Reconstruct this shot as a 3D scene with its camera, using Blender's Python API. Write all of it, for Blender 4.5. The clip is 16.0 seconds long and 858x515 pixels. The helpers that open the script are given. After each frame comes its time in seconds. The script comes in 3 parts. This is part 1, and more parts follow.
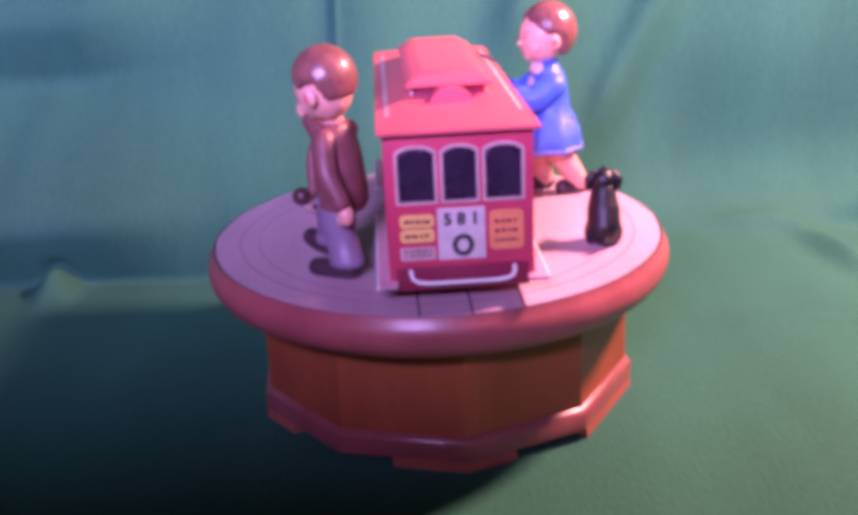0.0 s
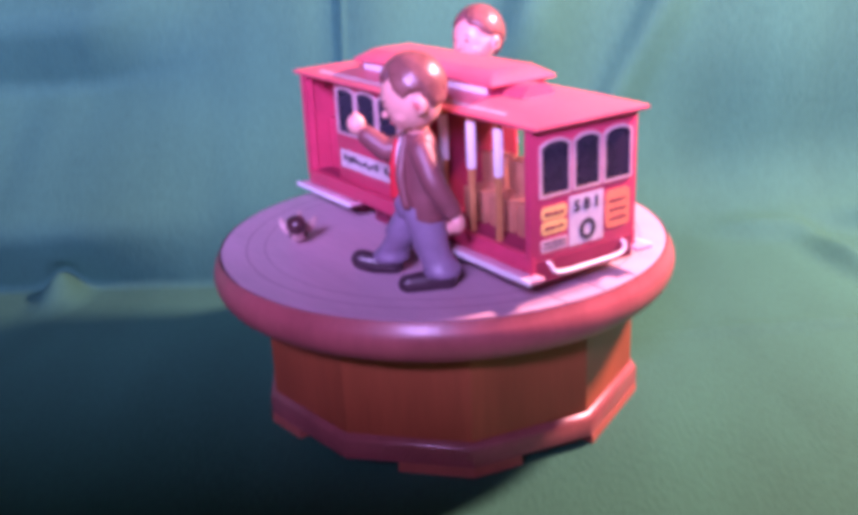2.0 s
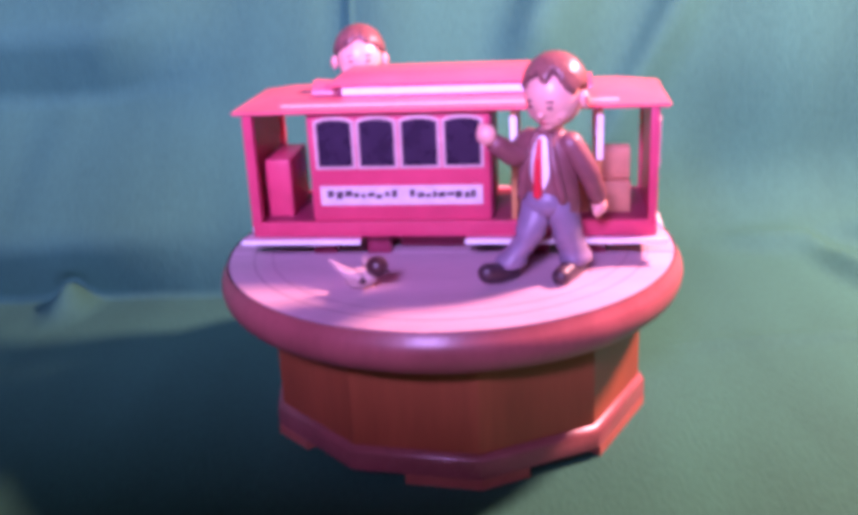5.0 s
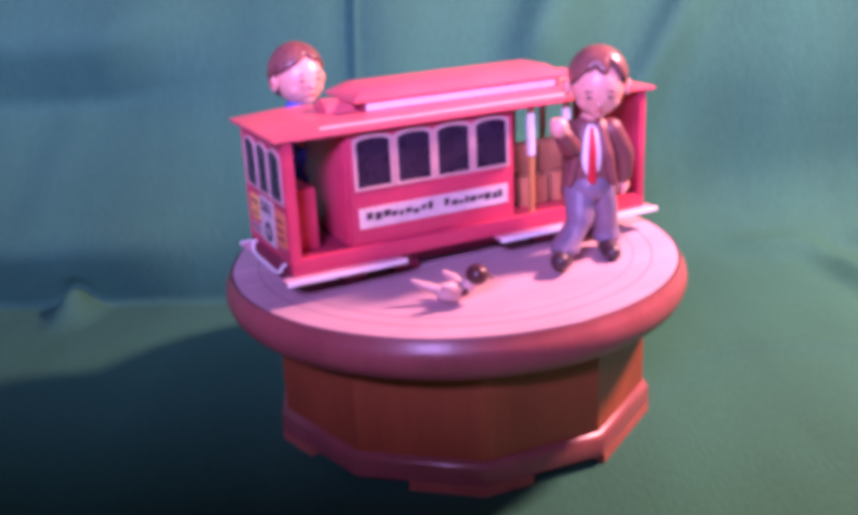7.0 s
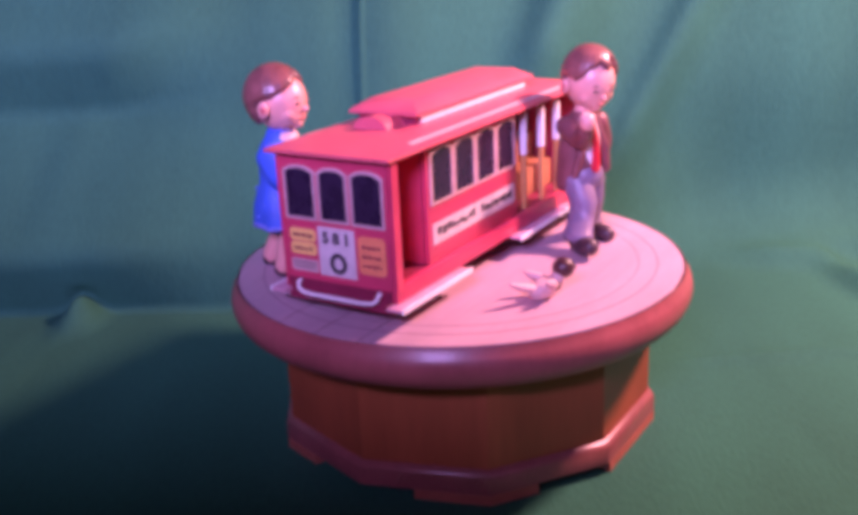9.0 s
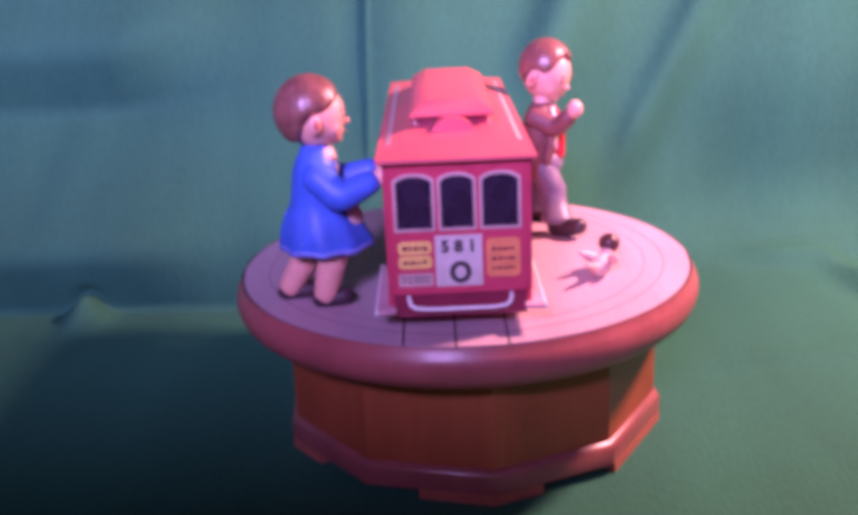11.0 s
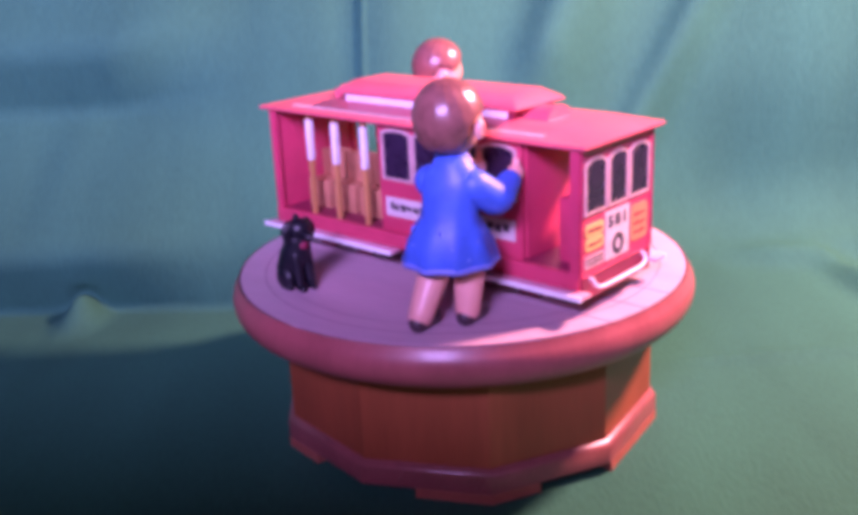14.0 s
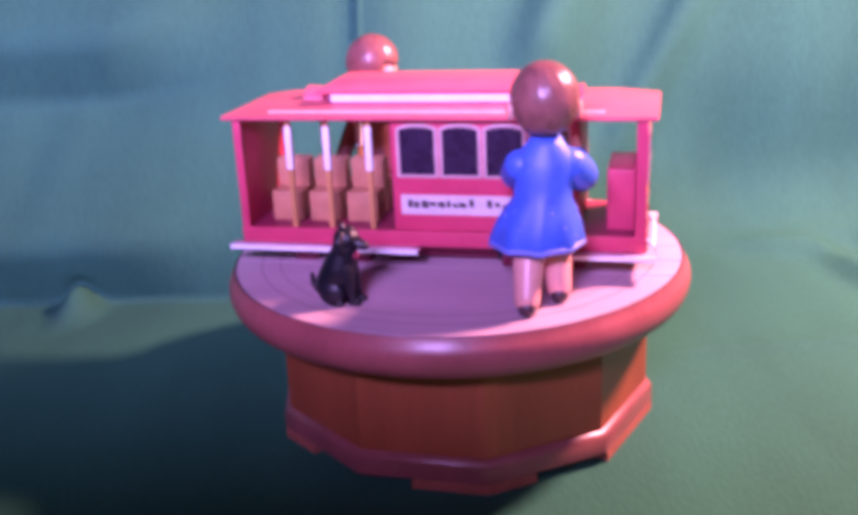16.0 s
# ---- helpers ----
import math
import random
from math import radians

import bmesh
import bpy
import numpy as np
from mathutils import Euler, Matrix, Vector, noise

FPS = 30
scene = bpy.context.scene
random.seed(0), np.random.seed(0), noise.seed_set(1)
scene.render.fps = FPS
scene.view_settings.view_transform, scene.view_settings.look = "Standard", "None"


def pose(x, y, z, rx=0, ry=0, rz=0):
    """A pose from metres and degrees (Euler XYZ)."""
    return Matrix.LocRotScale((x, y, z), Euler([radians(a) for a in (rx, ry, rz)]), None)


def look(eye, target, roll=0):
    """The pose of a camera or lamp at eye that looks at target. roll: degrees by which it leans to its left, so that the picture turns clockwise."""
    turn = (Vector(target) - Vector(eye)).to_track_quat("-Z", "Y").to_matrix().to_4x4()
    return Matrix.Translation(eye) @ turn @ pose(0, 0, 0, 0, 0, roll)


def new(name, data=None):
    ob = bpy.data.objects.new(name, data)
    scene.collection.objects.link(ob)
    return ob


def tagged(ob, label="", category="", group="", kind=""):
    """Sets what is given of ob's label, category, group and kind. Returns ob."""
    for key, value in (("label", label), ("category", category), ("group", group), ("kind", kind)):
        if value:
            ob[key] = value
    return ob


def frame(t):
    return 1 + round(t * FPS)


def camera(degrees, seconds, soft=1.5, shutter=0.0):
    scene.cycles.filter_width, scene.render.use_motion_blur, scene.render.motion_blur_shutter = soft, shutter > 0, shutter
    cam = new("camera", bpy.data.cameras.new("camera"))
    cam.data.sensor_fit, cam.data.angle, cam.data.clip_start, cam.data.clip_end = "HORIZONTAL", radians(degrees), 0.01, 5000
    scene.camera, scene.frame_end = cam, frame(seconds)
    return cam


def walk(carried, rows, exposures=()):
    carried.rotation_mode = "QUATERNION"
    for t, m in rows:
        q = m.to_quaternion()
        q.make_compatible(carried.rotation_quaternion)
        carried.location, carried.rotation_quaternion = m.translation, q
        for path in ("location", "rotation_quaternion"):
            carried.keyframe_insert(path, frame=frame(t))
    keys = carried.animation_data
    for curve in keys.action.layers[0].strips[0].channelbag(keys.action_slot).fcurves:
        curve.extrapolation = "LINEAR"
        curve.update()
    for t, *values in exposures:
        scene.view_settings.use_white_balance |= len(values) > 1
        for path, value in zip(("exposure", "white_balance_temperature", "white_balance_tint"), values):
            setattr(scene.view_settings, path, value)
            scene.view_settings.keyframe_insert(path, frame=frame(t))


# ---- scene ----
EYE = (0.0, -0.3487, 0.1794)
# seconds, pitch, yaw: a hand-held camera that stays in one place and drifts a little
AIM = [
    (0.0, -20.489, 0.558), (0.5, -20.442, 0.558), (1.0, -20.442, 0.403), (1.5, -20.343, 0.609),
    (2.0, -20.198, 0.870), (2.5, -20.150, 0.765), (3.0, -19.954, 0.819), (3.5, -19.909, 0.870),
    (4.0, -19.811, 1.232), (6.5, -19.180, 1.384), (7.0, -19.132, 1.543), (7.5, -18.987, 1.645),
    (8.0, -18.936, 1.543), (8.5, -18.692, 1.905), (9.0, -18.644, 1.851), (11.5, -18.644, 2.217),
    (12.0, -18.695, 1.851), (12.5, -18.597, 1.800), (13.0, -18.597, 1.956), (13.5, -18.695, 1.905),
    (14.0, -18.695, 1.956), (14.5, -18.888, 1.851), (15.0, -18.936, 2.061), (15.5, -19.034, 1.851),
    (16.0, -19.228, 1.750),
]
# seconds, degrees: the turn of the music box's disc
TURN = [
    (0.0, -87.13), (0.5, -78.49), (1.0, -70.91), (1.5, -63.25), (2.0, -55.56), (2.5, -47.82),
    (3.0, -39.00), (3.5, -30.13), (4.0, -22.75), (4.5, -14.71), (5.0, -6.24), (5.5, 2.25),
    (6.0, 10.76), (6.5, 19.26), (7.0, 27.77), (7.5, 35.38), (8.0, 42.98), (8.5, 51.32),
    (9.0, 59.63), (9.5, 67.69), (10.0, 75.70), (10.5, 83.67), (11.0, 91.58), (11.5, 99.43),
    (12.0, 107.85), (12.5, 116.20), (13.0, 124.17), (13.5, 131.81), (14.0, 139.35), (14.5, 146.38),
    (15.0, 153.30), (15.5, 160.61), (16.0, 167.79),
]

cam = camera(46.90, 16.0, soft=5.1)
ROLL = -2.715
# seconds, stops, kelvin, tint: the film's own exposure and white balance drift as the red car turns
EXPOSURE = [
    (0.0, 0.13, 6700, 10), (1.0, 0.39, 6580, 11), (2.0, 0.46, 6500, 13), (3.5, 0.57, 6480, 19), (4.2, 0.54, 6450, 20),
    (7.0, -0.01, 6450, 14), (8.0, -0.11, 6450, 13), (9.0, -0.30, 6450, 12), (11.0, -0.12, 6500, 10), (12.5, 0.20, 6480, 12),
    (14.0, 0.28, 6470, 17), (16.0, 0.30, 6470, 19),
]
walk(cam, [(t, pose(*EYE, 90 + p, 0, y) @ pose(0, 0, 0, 0, 0, ROLL)) for t, p, y in AIM], EXPOSURE)

# ---------------------------------------------------------------- light
world = bpy.data.worlds.new("room_light")
scene.world = world
world.use_nodes = True
world.node_tree.nodes["Background"].inputs["Color"].default_value = (0.30, 0.42, 0.9, 1)
world.node_tree.nodes["Background"].inputs["Strength"].default_value = 0.035


def area_lamp(name, eye, target, size, watts, colour):
    data = bpy.data.lights.new(name, "AREA")
    data.shape, data.size, data.energy, data.color = "DISK", size, watts, colour
    ob = new(name, data)
    ob.matrix_basis = look(eye, target)
    return ob


def bulb(name, eye, radius, watts, colour):
    data = bpy.data.lights.new(name, "POINT")
    data.shadow_soft_size, data.energy, data.color = radius, watts, colour
    ob = new(name, data)
    ob.location = eye
    return ob


# a small lamp close beside the box, just out of view
bulb("table_lamp", (0.30, 0.052, 0.330), 0.024, 23.4, (1.0, 0.43, 0.48))
# added purple fill from behind the camera; its source is unseen
area_lamp("front_fill", (-0.28, -1.30, 0.72), (0, 0.05, 0.08), 0.46, 72.0, (0.52, 0.34, 0.98))

# ---------------------------------------------------------------- materials


def material(name, colour, rough=0.5, var=0.15, scale=150.0, bump=0.1, metal=0.0, coat=0.0, stretch=None, fine=None):
    """A painted or wooden surface: colour that varies at two scales, with fine relief."""
    m = bpy.data.materials.new(name)
    m.use_nodes = True
    nt = m.node_tree
    n, l = nt.nodes, nt.links
    b = n["Principled BSDF"]
    tc = n.new("ShaderNodeTexCoord")
    mp = n.new("ShaderNodeMapping")
    mp.inputs["Scale"].default_value = stretch or (1, 1, 1)
    l.new(tc.outputs["Object"], mp.inputs["Vector"])
    big = n.new("ShaderNodeTexNoise")
    big.inputs["Scale"].default_value = scale
    big.inputs["Detail"].default_value = 3
    small = n.new("ShaderNodeTexNoise")
    small.inputs["Scale"].default_value = fine or scale * 9
    small.inputs["Detail"].default_value = 4
    for k in (big, small):
        l.new(mp.outputs[0], k.inputs["Vector"])
    mix = n.new("ShaderNodeMath")
    mix.operation = "MULTIPLY_ADD"
    l.new(big.outputs["Fac"], mix.inputs[0])
    mix.inputs[1].default_value = 0.65
    sc = n.new("ShaderNodeMath")
    sc.operation = "MULTIPLY"
    sc.inputs[1].default_value = 0.35
    l.new(small.outputs["Fac"], sc.inputs[0])
    l.new(sc.outputs[0], mix.inputs[2])
    ramp = n.new("ShaderNodeValToRGB")
    ramp.color_ramp.elements[0].position, ramp.color_ramp.elements[1].position = 0.3, 0.7
    ramp.color_ramp.elements[0].color = (*[c * (1 - var) for c in colour], 1)
    ramp.color_ramp.elements[1].color = (*[min(1, c * (1 + var)) for c in colour], 1)
    l.new(mix.outputs[0], ramp.inputs[0])
    l.new(ramp.outputs[0], b.inputs["Base Color"])
    rr = n.new("ShaderNodeMapRange")
    rr.inputs["To Min"].default_value, rr.inputs["To Max"].default_value = max(0.03, rough - 0.08), rough + 0.08
    l.new(big.outputs["Fac"], rr.inputs["Value"])
    l.new(rr.outputs[0], b.inputs["Roughness"])
    b.inputs["Metallic"].default_value = metal
    b.inputs["Coat Weight"].default_value = coat
    b.inputs["Coat Roughness"].default_value = 0.2
    bp = n.new("ShaderNodeBump")
    bp.inputs["Strength"].default_value = bump
    bp.inputs["Distance"].default_value = 0.0004
    l.new(small.outputs["Fac"], bp.inputs["Height"])
    l.new(bp.outputs[0], b.inputs["Normal"])
    return m


CLOTH = material("green_cotton_cloth", (0.030, 0.130, 0.080), 0.88, 0.19, 18, 0.8, stretch=(1.0, 0.3, 0.3), fine=700)
CLOTH.node_tree.nodes["Principled BSDF"].inputs["Specular IOR Level"].default_value = 0.12
RED = material("red_paint", (0.53, 0.050, 0.110), 0.38, 0.12, 120, 0.12)
ROOF_RED = material("roof_red_paint", (0.64, 0.120, 0.155), 0.37, 0.10, 90, 0.15)
BOARD_PAINT = material("worn_pink_red_paint", (0.62, 0.33, 0.40), 0.4, 0.2, 160, 0.15)
DARK_RED = material("dark_red_paint", (0.22, 0.018, 0.055), 0.5, 0.15, 120, 0.12)
CREAM = material("cream_paint", (0.55, 0.37, 0.36), 0.5, 0.16, 200, 0.1)
WHITE = material("white_paint", (0.80, 0.78, 0.78), 0.45, 0.08, 200, 0.1)
SIGN_WHITE = material("aged_sign_white", (0.60, 0.52, 0.51), 0.5, 0.14, 260, 0.1)
PANE = material("black_window_paint", (0.027, 0.014, 0.036), 0.28, 0.3, 150, 0.05)
INK = material("black_ink", (0.04, 0.03, 0.04), 0.6, 0.2, 400, 0.05)
YELLOW = material("yellow_print", (0.82, 0.52, 0.16), 0.5, 0.12, 300, 0.05)
ORANGE = material("orange_print", (0.78, 0.26, 0.12), 0.5, 0.12, 300, 0.05)
POST_WOOD = material("varnished_pine", (0.50, 0.24, 0.09), 0.4, 0.25, 160, 0.15, stretch=(1, 1, 0.15))
BENCH_WOOD = material("bench_wood", (0.46, 0.20, 0.11), 0.5, 0.2, 160, 0.15)
DISC_WOOD = material("disc_wood", (0.50, 0.34, 0.40), 0.5, 0.14, 60, 0.25, stretch=(0.18, 1, 1))
RIM_WOOD = material("rim_mahogany", (0.34, 0.088, 0.092), 0.40, 0.22, 60, 0.12, coat=0.20, stretch=(1, 1, 0.4))
BASE_WOOD = material("base_mahogany", (0.300, 0.076, 0.030), 0.44, 0.24, 55, 0.12, coat=0.06, stretch=(1, 1, 0.12))
BAND_WOOD = material("plinth_mahogany", (0.27, 0.082, 0.080), 0.34, 0.24, 70, 0.12, coat=0.16, stretch=(1, 1, 0.5))
FOOT_WOOD = material("foot_wood", (0.40, 0.125, 0.085), 0.5, 0.2, 90, 0.15)
RING_WOOD = material("scribed_wood", (0.25, 0.145, 0.18), 0.5, 0.14, 60, 0.25)
GAP_DARK = material("dark_joint", (0.03, 0.015, 0.015), 0.8, 0.2, 200, 0.1)
SKIN = material("painted_skin", (0.72, 0.36, 0.30), 0.35, 0.08, 220, 0.08)
HAIR = material("brown_hair_paint", (0.21, 0.083, 0.072), 0.30, 0.30, 220, 0.15)
HAIR_DARK = material("dark_brown_hair_paint", (0.135, 0.055, 0.058), 0.4, 0.3, 220, 0.15)
LIP = material("rosy_lip_paint", (0.55, 0.13, 0.12), 0.4, 0.12, 220, 0.08)
JACKET = material("brown_jacket_paint", (0.19, 0.068, 0.072), 0.44, 0.22, 220, 0.2)
TROUSERS = material("grey_trouser_paint", (0.21, 0.160, 0.235), 0.42, 0.15, 220, 0.15)
SHOE = material("black_shoe_paint", (0.050, 0.028, 0.040), 0.36, 0.3, 220, 0.1)
TIE = material("red_tie_paint", (0.6, 0.02, 0.04), 0.4, 0.1, 220, 0.05)
BLUE = material("blue_dress_paint", (0.052, 0.130, 0.60), 0.46, 0.18, 180, 0.2)
BLUE_TRIM = material("pale_blue_hem_paint", (0.16, 0.20, 0.60), 0.45, 0.3, 300, 0.2)
BLUE_DOT = material("pale_blue_dot_paint", (0.12, 0.20, 0.62), 0.5, 0.2, 300, 0.1)
DOG_BLACK = material("black_dog_paint", (0.006, 0.006, 0.012), 0.42, 0.3, 220, 0.2)
BIRD_WHITE = material("pale_bird_paint", (0.62, 0.42, 0.40), 0.45, 0.15, 300, 0.15)
BIRD_DARK = material("dark_brown_bird_paint", (0.065, 0.024, 0.03), 0.32, 0.2, 300, 0.1)
PLASTER = material("wall_plaster", (0.06, 0.055, 0.055), 0.9, 0.1, 3, 0.2)
BOARD_WOOD = material("table_wood", (0.25, 0.14, 0.08), 0.5, 0.2, 12, 0.2, stretch=(0.1, 1, 1))

# ---------------------------------------------------------------- mesh helpers


def link(name, bm, mats, parent=None, smooth=True, angle=35):
    bmesh.ops.recalc_face_normals(bm, faces=bm.faces)
    me = bpy.data.meshes.new(name)
    bm.to_mesh(me)
    bm.free()
    for m in mats if isinstance(mats, (list, tuple)) else [mats]:
        me.materials.append(m)
    if smooth:
        me.shade_smooth()
        me.set_sharp_from_angle(angle=radians(angle))
    ob = new(name, me)
    ob.parent = parent
    return ob


def part(name, bm, mat, parent, label=""):
    return tagged(link(name, bm, mat, parent), label)


def thing(name, m, label, category, group=""):
    ob = new(name)
    ob.empty_display_size = 0.01
    ob.matrix_basis = m
    return tagged(ob, label, category, group)


def block(x0, x1, y0, y1, z0, z1, bev=0.0003, bm=None, seg=2):
    bm = bm or bmesh.new()
    r = bmesh.ops.create_cube(bm, size=1.0)
    for v in r["verts"]:
        v.co = Vector(((x0 + x1) / 2 + v.co.x * (x1 - x0), (y0 + y1) / 2 + v.co.y * (y1 - y0), (z0 + z1) / 2 + v.co.z * (z1 - z0)))
    if bev:
        es = list({e for v in r["verts"] for e in v.link_edges})
        bmesh.ops.bevel(bm, geom=es, offset=bev, segments=seg, affect="EDGES", profile=0.6)
    return bm


def prism(pts, put, depth, bev=0.0):
    """A flat outline (a, b) pushed out by depth; put maps (a, b, depth) into the thing."""
    bm = bmesh.new()
    lo = [bm.verts.new(put(a, b, 0)) for a, b in pts]
    hi = [bm.verts.new(put(a, b, depth)) for a, b in pts]
    n = len(pts)
    bm.faces.new(lo[::-1])
    top = bm.faces.new(hi)
    for i in range(n):
        bm.faces.new((lo[i], lo[(i + 1) % n], hi[(i + 1) % n], hi[i]))
    if bev:
        bmesh.ops.bevel(bm, geom=list(top.edges), offset=bev, segments=2, affect="EDGES")
    return bm


def ring(outer, inner, put, depth):
    """A flat frame between two outlines of the same number of points."""
    bm = bmesh.new()
    n = len(outer)
    vs = [[bm.verts.new(put(a, b, d)) for a, b in pts] for pts, d in ((outer, 0), (outer, depth), (inner, depth), (inner, 0))]
    for k in range(4):
        for i in range(n):
            bm.faces.new((vs[k][i], vs[k][(i + 1) % n], vs[(k + 1) % 4][(i + 1) % n], vs[(k + 1) % 4][i]))
    return bm


def arch(cx, z0, w, h, rise, n=8):
    """Outline of a window with a bowed head."""
    pts = [(cx - w / 2, z0), (cx + w / 2, z0)]
    for i in range(n + 1):
        a = 1 - 2 * i / n
        pts.append((cx + a * w / 2, z0 + h - rise * abs(a) ** 2.6))
    return pts


def lathe(profile, n=96):
    """Turned body from (radius, z) rows, closed ring to ring."""
    bm = bmesh.new()
    rings = []
    for r, z in profile:
        rings.append([bm.verts.new((r * math.cos(2 * math.pi * i / n), r * math.sin(2 * math.pi * i / n), z)) for i in range(n)])
    for a, b in zip(rings, rings[1:] + rings[:1]):
        for i in range(n):
            bm.faces.new((a[i], a[(i + 1) % n], b[(i + 1) % n], b[i]))
    return bm


def wire(points, r, n=8, bm=None):
    """A rod bent along points."""
    bm = bm or bmesh.new()
    pts = [Vector(p) for p in points]
    rings = []
    for i, p in enumerate(pts):
        d = (pts[min(i + 1, len(pts) - 1)] - pts[max(i - 1, 0)]).normalized()
        s = d.orthogonal().normalized() if i == 0 else (side - d * side.dot(d)).normalized()
        side = s
        t = d.cross(s)
        rings.append([bm.verts.new(p + (s * math.cos(2 * math.pi * k / n) + t * math.sin(2 * math.pi * k / n)) * r) for k in range(n)])
    for a, b in zip(rings, rings[1:]):
        for k in range(n):
            bm.faces.new((a[k], a[(k + 1) % n], b[(k + 1) % n], b[k]))
    bm.faces.new(rings[0][::-1])
    bm.faces.new(rings[-1])
    return bm


class Figure:
    """One mesh modelled from rounded forms, each with its own paint."""

    def __init__(self):
        self.bm, self.mats = bmesh.new(), []

    def paint(self, mat, faces):
        if mat not in self.mats:
            self.mats.append(mat)
        for f in faces:
            f.material_index = self.mats.index(mat)
            f.smooth = True

    def ball(self, mat, c, r, turn=0, tilt=0, seg=28):
        r = (r, r, r) if isinstance(r, (int, float)) else r
        m = Matrix.Translation(c) @ pose(0, 0, 0, 0, tilt, turn) @ Matrix.Diagonal((*r, 1))
        got = bmesh.ops.create_uvsphere(self.bm, u_segments=seg, v_segments=seg * 2 // 3, radius=1, matrix=m)
        self.paint(mat, {f for v in got["verts"] for f in v.link_faces})

    def loft(self, mat, rows, n=28, wave=0, turn=0):
        """rows: centre, radius across, radius fore and aft."""
        old = set(self.bm.faces)
        rings = []
        for k, (c, ra, rb) in enumerate(rows):
            one = []
            for i in range(n):
                a = 2 * math.pi * i / n
                g = 1 + wave * (1 - k / (len(rows) - 1)) ** 2 * math.sin(9 * a)
                p = Vector((ra * g * math.cos(a), rb * g * math.sin(a), 0))
                p.rotate(Euler((0, 0, radians(turn))))
                one.append(self.bm.verts.new(Vector(c) + p))
            rings.append(one)
        for a, b in zip(rings, rings[1:]):
            for i in range(n):
                self.bm.faces.new((a[i], a[(i + 1) % n], b[(i + 1) % n], b[i]))
        self.bm.faces.new(rings[0][::-1])
        self.bm.faces.new(rings[-1])
        self.paint(mat, set(self.bm.faces) - old)

    def limb(self, mat, points, radii, n=18):
        """A tapering limb with round ends through points."""
        old = set(self.bm.faces)
        pts = [Vector(p) for p in points]
        P, R = [], []
        for i in range(len(pts) - 1):
            for k in range(6):
                u = k / 6
                P.append(pts[i].lerp(pts[i + 1], u))
                R.append(radii[i] * (1 - u) + radii[i + 1] * u)
        P.append(pts[-1])
        R.append(radii[-1])
        for _ in range(2):
            P = [P[0]] + [(P[i - 1] + 2 * P[i] + P[i + 1]) / 4 for i in range(1, len(P) - 1)] + [P[-1]]
        d0, d1 = (P[0] - P[1]).normalized(), (P[-1] - P[-2]).normalized()
        P = [P[0] + d0 * R[0] * s for s in (0.97, 0.8, 0.45)] + P + [P[-1] + d1 * R[-1] * s for s in (0.45, 0.8, 0.97)]
        R = [R[0] * s for s in (0.25, 0.6, 0.9)] + R + [R[-1] * s for s in (0.9, 0.6, 0.25)]
        rings, side = [], None
        for i, p in enumerate(P):
            d = (P[min(i + 1, len(P) - 1)] - P[max(i - 1, 0)]).normalized()
            side = d.orthogonal().normalized() if side is None else (side - d * side.dot(d)).normalized()
            t = d.cross(side)
            rings.append([self.bm.verts.new(p + (side * math.cos(2 * math.pi * k / n) + t * math.sin(2 * math.pi * k / n)) * R[i]) for k in range(n)])
        for a, b in zip(rings, rings[1:]):
            for k in range(n):
                self.bm.faces.new((a[k], a[(k + 1) % n], b[(k + 1) % n], b[k]))
        self.bm.faces.new(rings[0][::-1])
        self.bm.faces.new(rings[-1])
        self.paint(mat, set(self.bm.faces) - old)

    def done(self, name, base, label, category):
        """base: where the figure stands, in the disc's space; the mesh is moved so that this becomes its origin."""
        for v in self.bm.verts:
            v.co -= Vector(base)
        ob = link(name, self.bm, self.mats, smooth=False)
        ob["base"] = base
        return tagged(ob, label, category)


def smooth_step(a, b, x):
    x = np.clip((x - a) / (b - a), 0, 1)
    return x * x * (3 - 2 * x)


# ---------------------------------------------------------------- the cloth, table and room
DISC_Z = 0.0611     # top of the turning disc over the cloth


